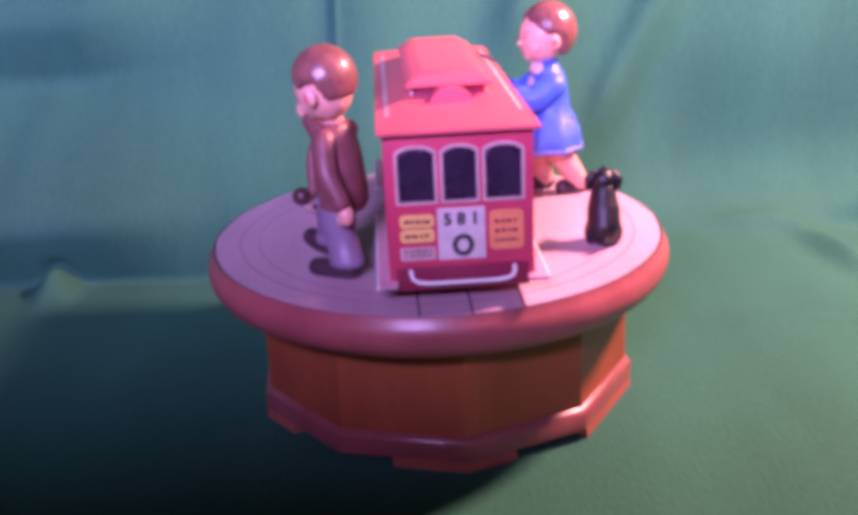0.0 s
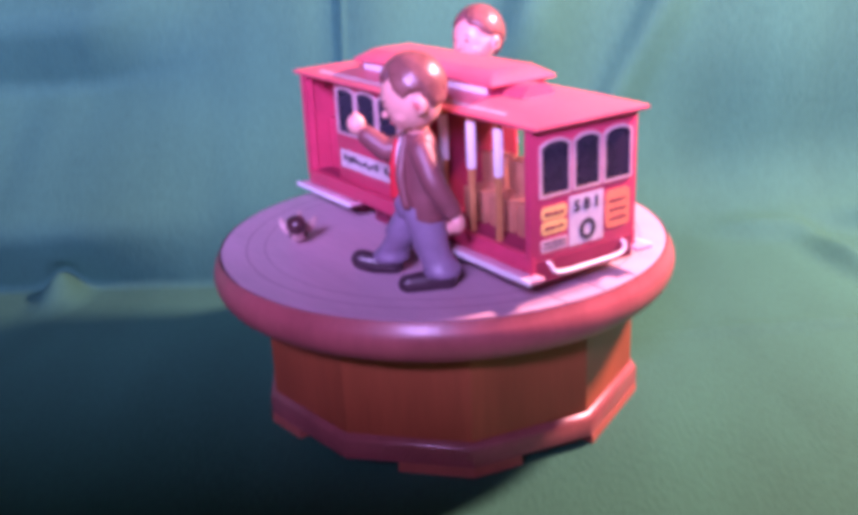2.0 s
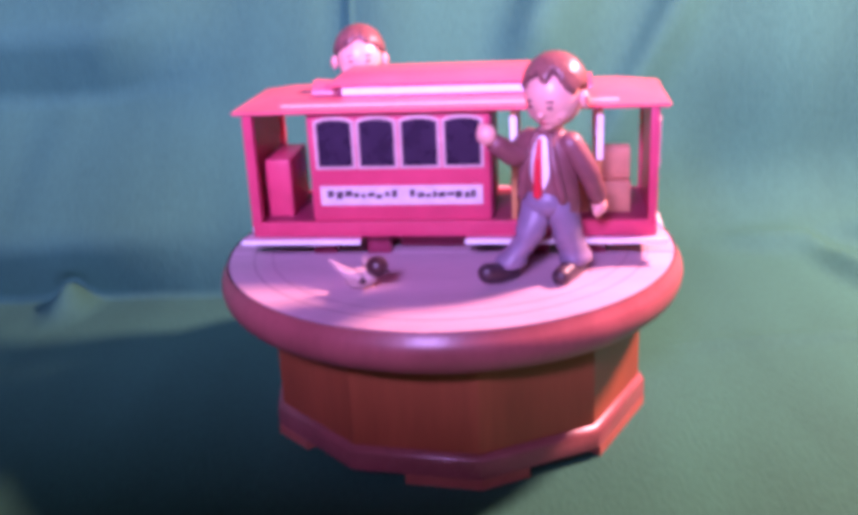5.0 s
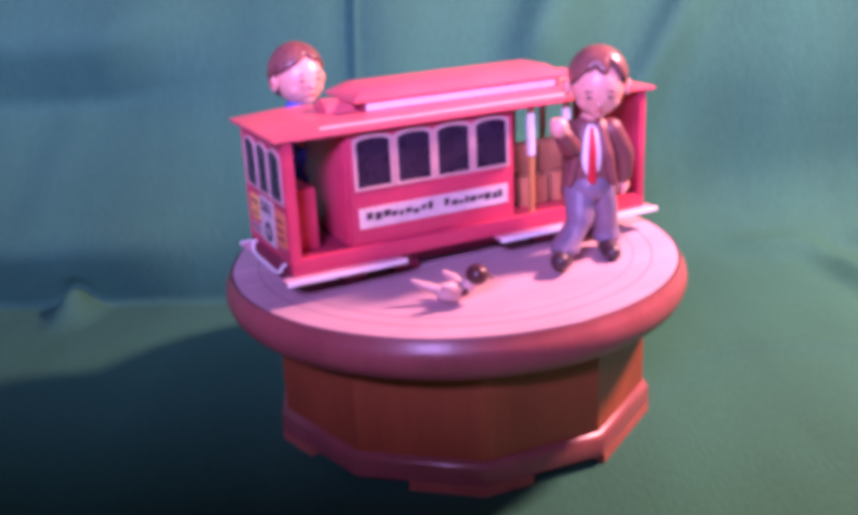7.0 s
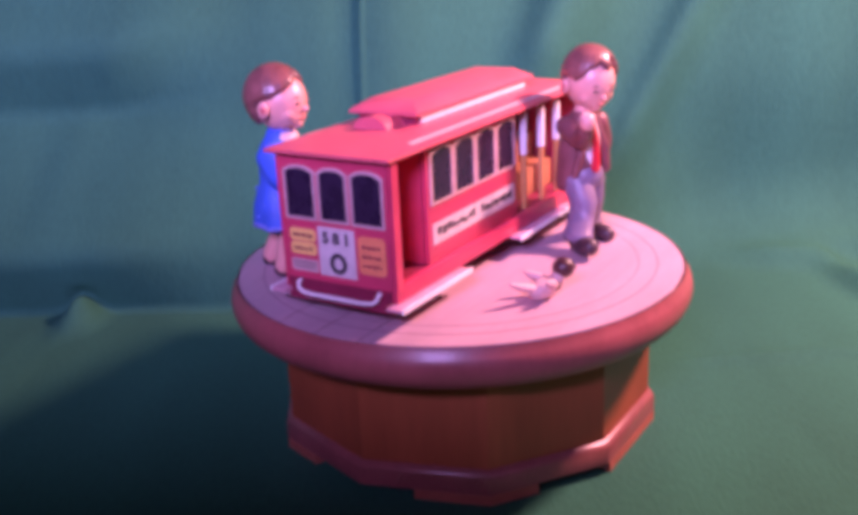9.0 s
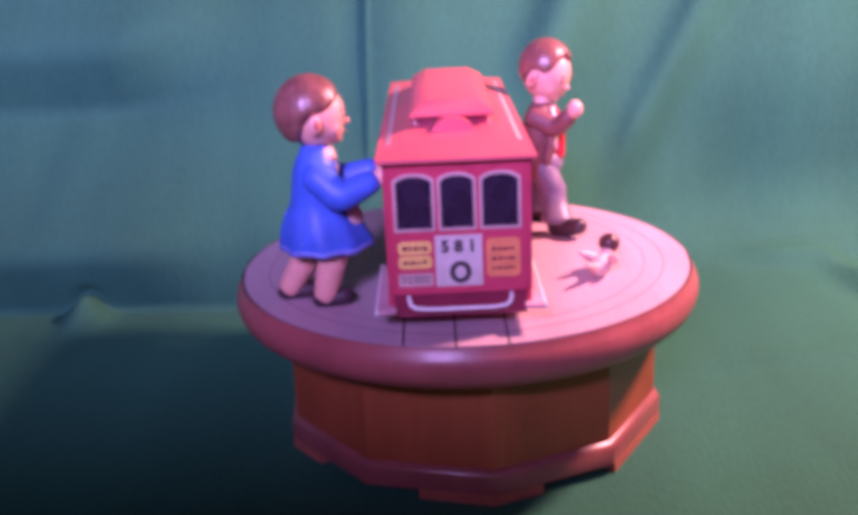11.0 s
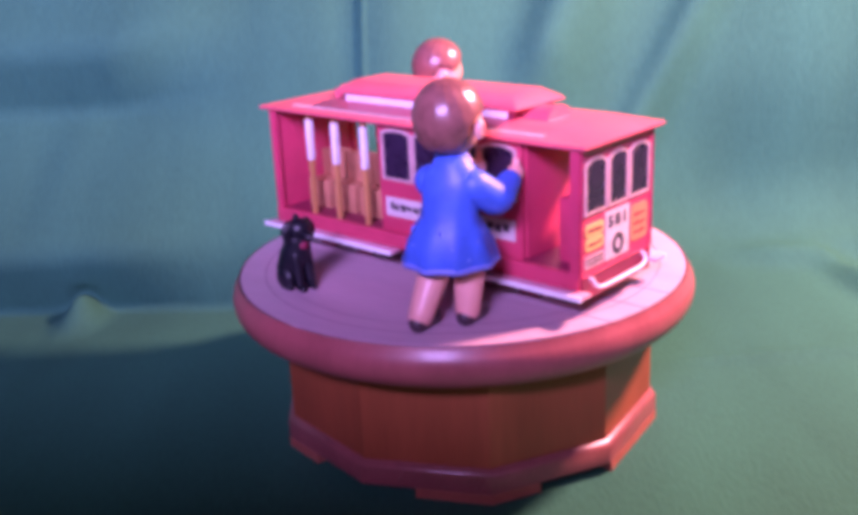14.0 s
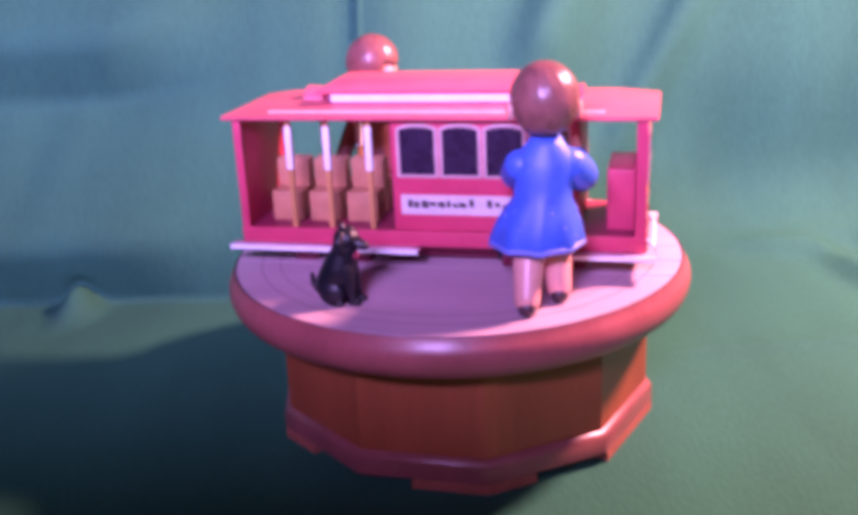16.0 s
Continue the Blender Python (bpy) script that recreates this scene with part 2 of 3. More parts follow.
def cloth():
    xs = np.concatenate([np.linspace(-0.95, -0.30, 30, endpoint=False), np.arange(-0.30, 0.32, 0.0014), np.linspace(0.32, 0.95, 30)])
    nx, ns = len(xs), 300
    fl = 1 - np.linspace(1, 0, 110) ** 1.6       # floor from near to the foot of the drape
    wl = np.linspace(0, 0.34, ns - 110)          # up the drape
    X, S = np.meshgrid(xs, np.arange(ns), indexing="ij")
    right = smooth_step(-0.02, 0.16, X)
    foot = 0.106 + 0.036 * right + 0.003 * np.sin(X * 23)
    Y, Z = np.zeros_like(X), np.zeros_like(X)
    for i in range(nx):
        r = float(smooth_step(-0.02, 0.16, xs[i]))
        y0 = foot[i, 0]
        Y[i, :110] = -0.415 + (y0 + 0.415) * fl
        t = wl
        step = t[1] - t[0]
        left = 1 - r
        # steepness of the drape on its way up: slack folds lie across it at one side
        slack = float(1 - smooth_step(-0.180, -0.105, xs[i]))
        fold = 106 - 64 * smooth_step(0.026, 0.046, t) + 66 * smooth_step(0.114, 0.130, t) - 62 * smooth_step(0.146, 0.170, t) + 30 * smooth_step(0.182, 0.20, t)
        loose = 72 - 14 * smooth_step(0.02, 0.05, t) + 10 * np.sin(t * 55 + 1.0)
        plain = 80 + 12 * smooth_step(0.05, 0.12, t) + 3 * np.sin(t * 60 + xs[i] * 14)
        steep = left * (slack * fold + (1 - slack) * loose) + r * plain
        grow = smooth_step(0.0, 0.008 + 0.075 * r, t)
        ang = np.radians(steep * grow)
        Y[i, 110:] = y0 + np.cumsum(np.cos(ang)) * step
        Z[i, 110:] = np.cumsum(np.sin(ang)) * step
    T = np.concatenate([fl * 0 - 1, wl])[None, :].repeat(nx, 0)
    up = smooth_step(0.0, 0.03, T)

    def ridge(x0, t0, x1, t1, width, height):
        dx, dt = x1 - x0, t1 - t0
        L = math.hypot(dx, dt)
        a = ((X - x0) * dx + (T - t0) * dt) / L
        b = (-(X - x0) * dt + (T - t0) * dx) / L
        ends = smooth_step(-0.03, 0.02, a) * (1 - smooth_step(L - 0.02, L + 0.05, a))
        return height * np.exp(-(b / width) ** 2) * ends

    D = ridge(0.090, 0.080, 0.142, 0.185, 0.011, 0.0118) + ridge(0.044, 0.112, 0.084, 0.205, 0.019, 0.0190)
    D += ridge(-0.034, 0.08, -0.028, 0.24, 0.018, 0.0036) - ridge(0.15, 0.05, 0.18, 0.18, 0.022, 0.0016)
    D += 0.016 * smooth_step(0.205, 0.275, X) + 0.030 * smooth_step(0.10, 0.34, X)
    D += ridge(-0.205, 0.06, -0.198, 0.10, 0.008, 0.0005) - ridge(-0.222, 0.06, -0.215, 0.11, 0.014, 0.0008)
    # the edge of one cloth that hangs beside the next
    D += 0.0008 * smooth_step(-0.0490, -0.0480, X) * (1 - smooth_step(-0.040, 0.03, X)) * smooth_step(0.02, 0.16, T)
    D += 0.0012 * np.exp(-((X + 0.0468) / 0.0016) ** 2) * smooth_step(0.04, 0.10, T)
    D -= 0.0020 * np.exp(-((X + 0.056) / 0.010) ** 2) * smooth_step(0.03, 0.20, T)
    D *= up
    Y += -D * 0.75
    Z += D * 0.65
    # puckers where floor and drape meet
    def bump(x0, y0, sx, sy, h, turn=0.0):
        c, s = math.cos(turn), math.sin(turn)
        a, b = (X - x0) * c + (Y - y0) * s, -(X - x0) * s + (Y - y0) * c
        return h * np.exp(-(a / sx) ** 2 - (b / sy) ** 2)
    Z += bump(-0.189, 0.105, 0.0085, 0.016, 0.0120) * (1 - smooth_step(0.002, 0.022, T))
    Z += bump(0.198, 0.108, 0.008, 0.034, 0.0095, 0.22) + bump(0.176, 0.150, 0.026, 0.009, 0.0070, -0.30)
    Z += bump(0.160, 0.037, 0.07, 0.0032, 0.0034, 0.06) + bump(0.26, 0.02, 0.05, 0.02, 0.006, 0.4)
    clear = smooth_step(0.082, 0.13, np.hypot(X, Y))
    N = np.array([[noise.noise((x * 16, y * 16 + z * 16, 3.1)) * 0.0010 + noise.noise((x * 45, y * 45 + z * 45, 7.7)) * 0.0003 + noise.noise((x * 90, z * 7, 2.2)) * 0.0003
                   for x, y, z in zip(rx, ry, rz)] for rx, ry, rz in zip(X, Y, Z)])
    Z += N * clear
    Z[:, :110] = np.maximum(Z[:, :110], 0)
    verts = np.stack([X, Y, Z], -1).reshape(-1, 3)
    faces = [(i * ns + j, (i + 1) * ns + j, (i + 1) * ns + j + 1, i * ns + j + 1) for i in range(nx - 1) for j in range(ns - 1)]
    me = bpy.data.meshes.new("cloth")
    me.from_pydata(verts.tolist(), [], faces)
    me.materials.append(CLOTH)
    me.shade_smooth()
    ob = new("cloth", me)
    return tagged(ob, "green cotton cloth spread on a table and draped up behind", "cloth")


cloth()
tagged(link("table_top", block(-1.0, 1.0, -0.415, 0.42, -0.045, -0.004, 0.004), BOARD_WOOD), kind="structure")



def room():
    """Plain walls, floor and ceiling that close the place, and an added screen that shapes the front fill."""
    x0, x1, y0, y1, z0, z1 = -1.7, 1.7, -2.0, 1.5, -0.75, 1.75
    w0, w1, sill, top = -0.9, 0.5, 0.270, 0.75          # opening in the added, unseen screen that keeps the fill off the low front
    for name, b in (("wall_west", (x0 - 0.1, x0, y0, y1, z0, z1)), ("wall_east", (x1, x1 + 0.1, y0, y1, z0, z1)), ("wall_outside", (x0 - 0.1, x1 + 0.1, y0 - 0.1, y0, z0, z1)),
                    ("fill_block_low", (x0, x1, -0.50, -0.42, z0, sill)), ("fill_block_high", (x0, x1, -0.50, -0.42, top, z1)),
                    ("fill_block_west", (x0, w0, -0.50, -0.42, sill, top)), ("fill_block_east", (w1, x1, -0.50, -0.42, sill, top)),
                    ("wall_north", (x0 - 0.1, x1 + 0.1, y1, y1 + 0.1, z0, z1)), ("ceiling", (x0 - 0.1, x1 + 0.1, y0 - 0.1, y1 + 0.1, z1, z1 + 0.1)), ("floor", (x0 - 0.1, x1 + 0.1, y0 - 0.1, y1 + 0.1, z0 - 0.1, z0))):
        tagged(link(name, block(*b, 0), PLASTER, smooth=False), kind="structure")


room()

# ---------------------------------------------------------------- the music box


def decagon(R, z, phase=5.2):
    return [(R * math.cos(radians(-90 + phase + 36 * k)), R * math.sin(radians(-90 + phase + 36 * k)), z) for k in range(10)]


def stacked(levels):
    bm = bmesh.new()
    rs = [[bm.verts.new(p) for p in decagon(R, z)] for R, z in levels]
    for a, b in zip(rs, rs[1:]):
        for i in range(10):
            bm.faces.new((a[i], a[(i + 1) % 10], b[(i + 1) % 10], b[i]))
    bm.faces.new(rs[0][::-1])
    bm.faces.new(rs[-1])
    return bm


BASE_X = 0.0008      # the case sits a little off the disc's axle


def music_box():
    box = thing("music_box", pose(0, 0, 0), "round-topped wooden music box on a ten-sided mahogany base", "music box")
    base = part("base", stacked([(0.0684, 0.006), (0.0690, 0.0062), (0.0690, DISC_Z - 0.013)]), BASE_WOOD, box, "ten-sided reddish brown mahogany case")
    band = part("moulding", stacked([(0.0697, 0.0032), (0.0709, 0.0034), (0.0713, 0.0037), (0.0713, 0.0098), (0.0711, 0.0103), (0.0696, 0.0118), (0.0691, 0.0119)]), BAND_WOOD, box, "chamfered wooden plinth moulding")
    # fine slanting saw marks on one face of the moulding
    pts = decagon(0.0713, 0)
    p0, p1 = Vector(pts[9]), Vector(pts[0])
    along = (p1 - p0).normalized()
    outw = Vector((along.y, -along.x, 0))
    for k in range(15):
        at = p0 + along * (0.0125 + 0.00195 * k) - outw * 0.0001
        bm = wire([at + Vector((0, 0, 0.0046)), at + along * 0.0026 + Vector((0, 0, 0.0096))], 0.00048, 6)
        part("saw_mark", bm, BAND_WOOD, band)
    for k in range(0, 10, 2):
        pts = decagon(0.0714, 0)
        inn = decagon(0.0650, 0)
        c, a, b = Vector(pts[k]), Vector(pts[(k + 1) % 10]), Vector(pts[k - 1])
        ci, ai, bi = Vector(inn[k]), Vector(inn[(k + 1) % 10]), Vector(inn[k - 1])
        e = 0.03 if k == 2 else 0.42
        out = [b.lerp(c, e), c, a.lerp(c, 0.60), ai.lerp(ci, 0.60), ci, bi.lerp(ci, e)]
        foot = part("foot", prism([(p.x, p.y) for p in out], lambda x, y, d: (x, y, d), 0.0035, 0.0002), FOOT_WOOD, box, "lighter wooden foot under the corner")
        foot.location.x = BASE_X
    base.location.x = band.location.x = BASE_X
    rim = []
    for i in range(25):
        a = radians(100 - i * 200 / 24)
        rim.append((0.0771 + 0.0073 * max(-0.2, math.cos(a)) ** 1.0, DISC_Z - 0.0073 + 0.0078 * math.sin(a)))
    rim = [(0.0818, DISC_Z - 0.0030), (0.0818, DISC_Z - 0.0002)] + [p for p in rim if p[0] > 0.0820 or p[1] < DISC_Z - 0.008]
    rim += [(0.0690, DISC_Z - 0.0151), (0.0690, DISC_Z - 0.0030)]
    part("rim", lathe(rim, 128), RIM_WOOD, box, "rounded polished mahogany rim")
    disc = part("turning_disc", lathe([(0.0001, DISC_Z - 0.0028), (0.0814, DISC_Z - 0.0028), (0.0814, DISC_Z - 0.0006), (0.0001, DISC_Z - 0.0006)], 96), GAP_DARK, box, "turning wooden disc")
    # planks across the disc, parallel to the cable car
    edges = [-0.0814] + [0.0056 + 0.0158 * k for k in range(-5, 5)] + [0.0814]
    for lo, hi in zip(edges, edges[1:]):
        lo, hi = [e + s * (0.00034 if abs(e - 0.0056) < 0.017 else 0.0) for e, s in ((lo, 1), (hi, -1))]
        R = 0.0810
        pts = []
        for s in (1, -1):
            for k in range(9):
                y = (lo + (hi - lo) * k / 8) if s > 0 else (hi - (hi - lo) * k / 8)
                pts.append((s * math.sqrt(max(1e-8, R * R - y * y)), y))
        part("plank", prism(pts, lambda x, y, d: (x, y, DISC_Z - 0.0004 + d), 0.0004, 0.00002), DISC_WOOD, disc)
    g = lathe([(0.0718, DISC_Z + 0.00002), (0.0722, DISC_Z + 0.00002), (0.0722, DISC_Z + 0.00006), (0.0718, DISC_Z + 0.00006)], 96)
    part("scribed_ring", g, RING_WOOD, disc, "thin dark ring scribed near the edge")
    g = lathe([(0.0652, DISC_Z + 0.00002), (0.0655, DISC_Z + 0.00002), (0.0655, DISC_Z + 0.00006), (0.0652, DISC_Z + 0.00006)], 96)
    part("scribed_ring", g, RING_WOOD, disc)
    return box, disc


MUSIC_BOX, DISC = music_box()

# ---------------------------------------------------------------- the cable car
CAR = Vector((0.0024, 0.0036, 0))     # its middle on the disc
HL, HW = 0.0710, 0.0205               # half length and half width of the body


def letters(text, size, put_m, parent, name="lettering"):
    cu = bpy.data.curves.new(name, "FONT")
    cu.body, cu.size, cu.extrude, cu.align_x, cu.align_y = text, size, 0.00012, "CENTER", "CENTER"
    cu.offset = 0.00022
    tmp = new(name + "_tmp", cu)
    me = bpy.data.meshes.new_from_object(tmp.evaluated_get(bpy.context.evaluated_depsgraph_get()))
    bpy.data.objects.remove(tmp)
    me.transform(put_m)
    me.materials.clear()
    me.materials.append(INK)
    ob = new(name, me)
    ob.parent = parent
    return ob


def hip(levels):
    """Roof from (half length, half width, z) rows."""
    bm = bmesh.new()
    rs = [[bm.verts.new((sx * a, sy * b, z)) for sx, sy in ((1, 1), (-1, 1), (-1, -1), (1, -1))] for a, b, z in levels]
    for p, q_ in zip(rs, rs[1:]):
        for i in range(4):
            bm.faces.new((p[i], p[(i + 1) % 4], q_[(i + 1) % 4], q_[i]))
    bm.faces.new(rs[0][::-1])
    bm.faces.new(rs[-1])
    bmesh.ops.bevel(bm, geom=list(bm.edges), offset=0.00025, segments=2, affect="EDGES")
    return bm


def scribble(x0, x1, z, h, put, parent, ink):
    """A line of writing too small to read: short uneven bars."""
    rng = random.Random(int(abs(z) * 1e5))
    x = x0
    while x < x1:
        w = rng.uniform(0.0007, 0.0019)
        lo, hi = z + rng.uniform(0, 0.25) * h, z + rng.uniform(0.7, 1.0) * h
        part("sign_bar", prism([(x, lo), (min(x + w, x1), lo), (min(x + w, x1), hi), (x, hi)], put, 0.00045), ink, parent)
        x += w + rng.uniform(0.0003, 0.0007)


def end_wall(car, s):
    """The end panel at s * u, with three arched windows, signs and a wire bumper."""
    def put(h, z, d):
        return (s * (HL + d), s * h, z)
    wall = part("end_wall", block(s * (HL - 0.0022), s * HL, -HW, HW, 0.0125, 0.0532), RED, car, "red end panel with three dark arched windows")
    part("apron", block(s * (HL - 0.004), s * (HL + 0.0002), -HW + 0.0005, HW - 0.0005, 0.0052, 0.0125), DARK_RED, car, "dark red board under the end panel")
    for cx, w in ((-0.0127, 0.0107), (0.0, 0.0098), (0.0127, 0.0107)):
        part("window_pane", prism(arch(cx, 0.0330, w, 0.0158, 0.0016), put, 0.0003), PANE, wall)
        part("window_frame", ring(arch(cx, 0.0322, w + 0.0015, 0.0175, 0.0018), arch(cx, 0.0330, w - 0.0002, 0.0158, 0.0016), put, 0.0006), CREAM, wall)
    white = part("number_panel", prism([(-0.0070, 0.0146), (0.0070, 0.0146), (0.0070, 0.0306), (-0.0070, 0.0306)], put, 0.0003), SIGN_WHITE, wall, "white panel with black number")
    m = Matrix(((0, 0, s, s * (HL + 0.0004)), (s, 0, 0, 0), (0, 1, 0, 0), (0, 0, 0, 1)))
    for k, ch in enumerate("581"):
        letters(ch, 0.0050, m @ Matrix.Translation((-0.0040 + 0.0040 * k, 0.0270, 0)), wall, "numeral")
    def oval(rx, rz, n=20):
        return [(0.0004 + rx * math.cos(2 * math.pi * i / n), 0.0190 + rz * math.sin(2 * math.pi * i / n)) for i in range(n)]
    part("letter", ring(oval(0.0033, 0.0035), oval(0.0017, 0.0020), put, 0.0005), INK, wall, "bold black letter O")
    for z in (0.0205, 0.0250):
        part("sign", prism(rounded(-0.0181, -0.0080, z, z + 0.0040, 0.0012), put, 0.0003), YELLOW, wall, "yellow sign with dark writing")
        scribble(-0.0168, -0.0093, z + 0.0012, 0.0015, put, wall, DARK_RED)
    part("sign", prism(rounded(-0.0183, -0.0078, 0.0149, 0.0189, 0.0005), put, 0.0003), CREAM, wall, "small white sign with grey writing")
    for z in (0.0161, 0.0174):
        scribble(-0.0172, -0.0090, z, 0.0007, put, wall, INK)
    part("sign", prism(rounded(0.0082, 0.0184, 0.0170, 0.0292, 0.0016), put, 0.0003), ORANGE, wall, "orange sign with dark writing")
    for z in (0.0192, 0.0222, 0.0252):
        scribble(0.0098, 0.0168, z, 0.0012, put, wall, DARK_RED)
    pts = [(s * (HL - 0.001), s * -0.0155, 0.0118), (s * (HL + 0.0014), s * -0.0155, 0.0112), (s * (HL + 0.0020), s * -0.0150, 0.0095), (s * (HL + 0.0024), s * -0.0135, 0.0086)]
    pts += [(s * (HL + 0.0026), s * h, 0.0082) for h in (-0.010, -0.005, 0.0, 0.005, 0.010)]
    pts += [(a, -b, c) for a, b, c in pts[3::-1]]
    part("bumper", wire(pts, 0.00062), WHITE, car, "white bent wire bumper")
    for h in (-1, 1):
        part("corner_post", block(s * (HL - 0.0030), s * (HL - 0.0002), h * HW - 0.0014, h * HW + 0.0014 - 0.0004 * h, 0.0130, 0.0530), RED, car)


def rounded(x0, x1, z0, z1, r):
    pts = []
    for cx, cz, a0 in ((x1 - r, z1 - r, 0), (x0 + r, z1 - r, 90), (x0 + r, z0 + r, 180), (x1 - r, z0 + r, 270)):
        pts += [(cx + r * math.cos(radians(a0 + k * 30)), cz + r * math.sin(radians(a0 + k * 30))) for k in range(4)]
    return pts


def cable_car():
    car = thing("cable_car", pose(0, 0, 0), "red painted wooden toy cable car with cream window frames", "toy tram")
    part("floor", block(-HL + 0.002, HL - 0.002, -HW + 0.001, HW - 0.001, 0.0095, 0.0140), DARK_RED, car)
    for v in (-1, 1):
        part("sill", block(-HL, HL, v * HW - 0.0012, v * HW + 0.0012, 0.0088, 0.0142), RED, car, "red side beam")
    # the closed cabin
    u0, u1 = -0.0485, 0.0143
    for v in (-1, 1):
        side = part("cabin_side", block(u0, u1, v * (HW - 0.0018) - 0.0009, v * (HW - 0.0018) + 0.0009, 0.0142, 0.0534), RED, car, "closed cabin side with four dark windows")
        f = v * (HW - 0.0009)

        def put(a, z, d, v=v, f=f):
            return (a, f + v * d, z)
        for k in range(4):
            cx = -0.0395 + 0.0149 * k
            part("window_pane", prism(arch(cx, 0.0340, 0.0124, 0.0166, 0.0012), put, 0.0002), PANE, side)
            part("window_frame", ring(arch(cx, 0.0332, 0.0143, 0.0184, 0.0014), arch(cx, 0.0340, 0.0122, 0.0166, 0.0012), put, 0.0006), CREAM, side)
        part("name_board", prism([(-0.0458, 0.0200), (0.0116, 0.0200), (0.0116, 0.0269), (-0.0458, 0.0269)], put, 0.0003), SIGN_WHITE, side, "white board with illegible black writing")
        # two words of nine uneven strokes, spread over the board
        rng, bars, at = random.Random(5), [], 0.0
        for word in (9, 9):
            for k in range(word):
                w = rng.uniform(0.0011, 0.0022)
                bars.append((at, w, rng.uniform(0.0016, 0.0030), 0.0226 + rng.uniform(-0.0004, 0.0004)))
                at += w + rng.uniform(0.0003, 0.0008)
            at += 0.0030
        stretch = 0.0525 / (bars[-1][0] + bars[-1][1])
        for at, w, h, b in bars:
            a0, a1 = -0.0433 + at * stretch, -0.0433 + (at + w) * stretch
            part("writing_bar", prism([(a0, b), (a1, b + 0.0003), (a1, b + h), (a0, b + h - 0.0002)], put, 0.00045), INK, side)
    for u in (u0, u1):
        part("bulkhead", block(u - 0.0008, u + 0.0008, -HW + 0.0026, HW - 0.0026, 0.0142, 0.0534), DARK_RED if u > 0 else RED, car, "red cross wall of the cabin")
    for s in (1, -1):
        end_wall(car, s)
    # open section: posts with white sleeves, benches back to back
    for v in (-1, 1):
        for u in (0.0225, 0.0376, 0.0515):
            p = part("post", block(u - 0.0009, u + 0.0009, v * (HW - 0.0020) - 0.0009, v * (HW - 0.0020) + 0.0009, 0.0140, 0.0534), POST_WOOD, car, "varnished wooden post")
            part("sleeve", block(u - 0.0012, u + 0.0012, v * (HW - 0.0020) - 0.0012, v * (HW - 0.0020) + 0.0012, 0.0350, 0.0505, 0.0006), WHITE, p, "white upper sleeve")
    for k in range(3):
        c = 0.0285 + 0.0142 * k
        for v in (-1, 1):
            bench = part("bench", block(c - 0.0058, c + 0.0058, min(v * 0.0015, v * 0.0112), max(v * 0.0015, v * 0.0112), 0.0140, 0.0248, 0.0004), BENCH_WOOD, car, "wooden bench seat")
            part("backrest", block(c - 0.0060, c + 0.0060, min(v * 0.0008, v * 0.0030), max(v * 0.0008, v * 0.0030), 0.0240, 0.0352, 0.0004), BENCH_WOOD, bench)
    part("control_box", block(-0.0672, -0.0580, -0.0130, 0.0130, 0.0140, 0.0350, 0.0006), RED, car, "red box on the open platform")
    # running boards
    for v in (-1, 1):
        for a, b in ((0.0054, 0.0745), (-0.0745, -0.0318)):
            bd = part("running_board", block(a, b, min(v * 0.0195, v * 0.0252), max(v * 0.0195, v * 0.0252), 0.0074, 0.0086), BOARD_PAINT, car)
            part("edge_strip", block(a - 0.0001, b + 0.0001, min(v * 0.0251, v * 0.0259), max(v * 0.0251, v * 0.0259), 0.0072, 0.0089, 0.0001), WHITE, bd, "white painted edge")
    # running gear down to the disc
    for c in (-0.047, -0.027, 0.030, 0.050):
        part("truck", block(c - 0.0045, c + 0.0045, -0.0150, 0.0150, 0.0001, 0.0096, 0.0008), DARK_RED, car, "dark red wheel block under the car")
    part("keel", block(-0.020, 0.022, -0.0100, 0.0100, 0.0015, 0.0096, 0.0006), DARK_RED, car)
    # roof
    roof = part("roof", hip([(0.0738, 0.0229, 0.0532), (0.0743, 0.0234, 0.0536), (0.0743, 0.0234, 0.0545), (0.0600, 0.0150, 0.0572), (0.0590, 0.0142, 0.0573)]), ROOF_RED, car, "red hipped roof")
    part("clerestory", block(-0.0390, 0.0390, -0.0112, 0.0112, 0.0570, 0.0606), DARK_RED, roof, "raised roof light")
    for v in (-1, 1):
        part("white_strip", block(-0.0372, 0.0372, v * 0.0115 - 0.0006, v * 0.0115 + 0.0006, 0.0576, 0.0603, 0.0002), WHITE, roof, "white strip along the raised roof")
        part("pinstripe", prism([(-0.0575, 0), (0.0575, 0), (0.0575, 0.0016), (-0.0575, 0.0016)], lambda a, b, d, v=v: (a, v * (0.0207 - b * 0.94), 0.0553 + b * 0.34 + d), 0.0002), CREAM, roof, "pale line along the eave")
    part("roof_cap", hip([(0.0416, 0.0130, 0.0604), (0.0422, 0.0135, 0.0607), (0.0422, 0.0135, 0.0614), (0.0360, 0.0082, 0.0649), (0.0350, 0.0076, 0.0650)]), ROOF_RED, roof)
    for s in (-1, 1):
        bm = bmesh.new()
        n = 12
        A, B = [], []
        for i in range(n + 1):
            a = math.pi * i / n
            A.append(bm.verts.new((s * 0.0492, 0.0066 * math.cos(a), 0.0566 + 0.0048 * math.sin(a))))
            B.append(bm.verts.new((s * 0.0385, 0.0064 * math.cos(a), 0.0566 + 0.0040 * math.sin(a))))
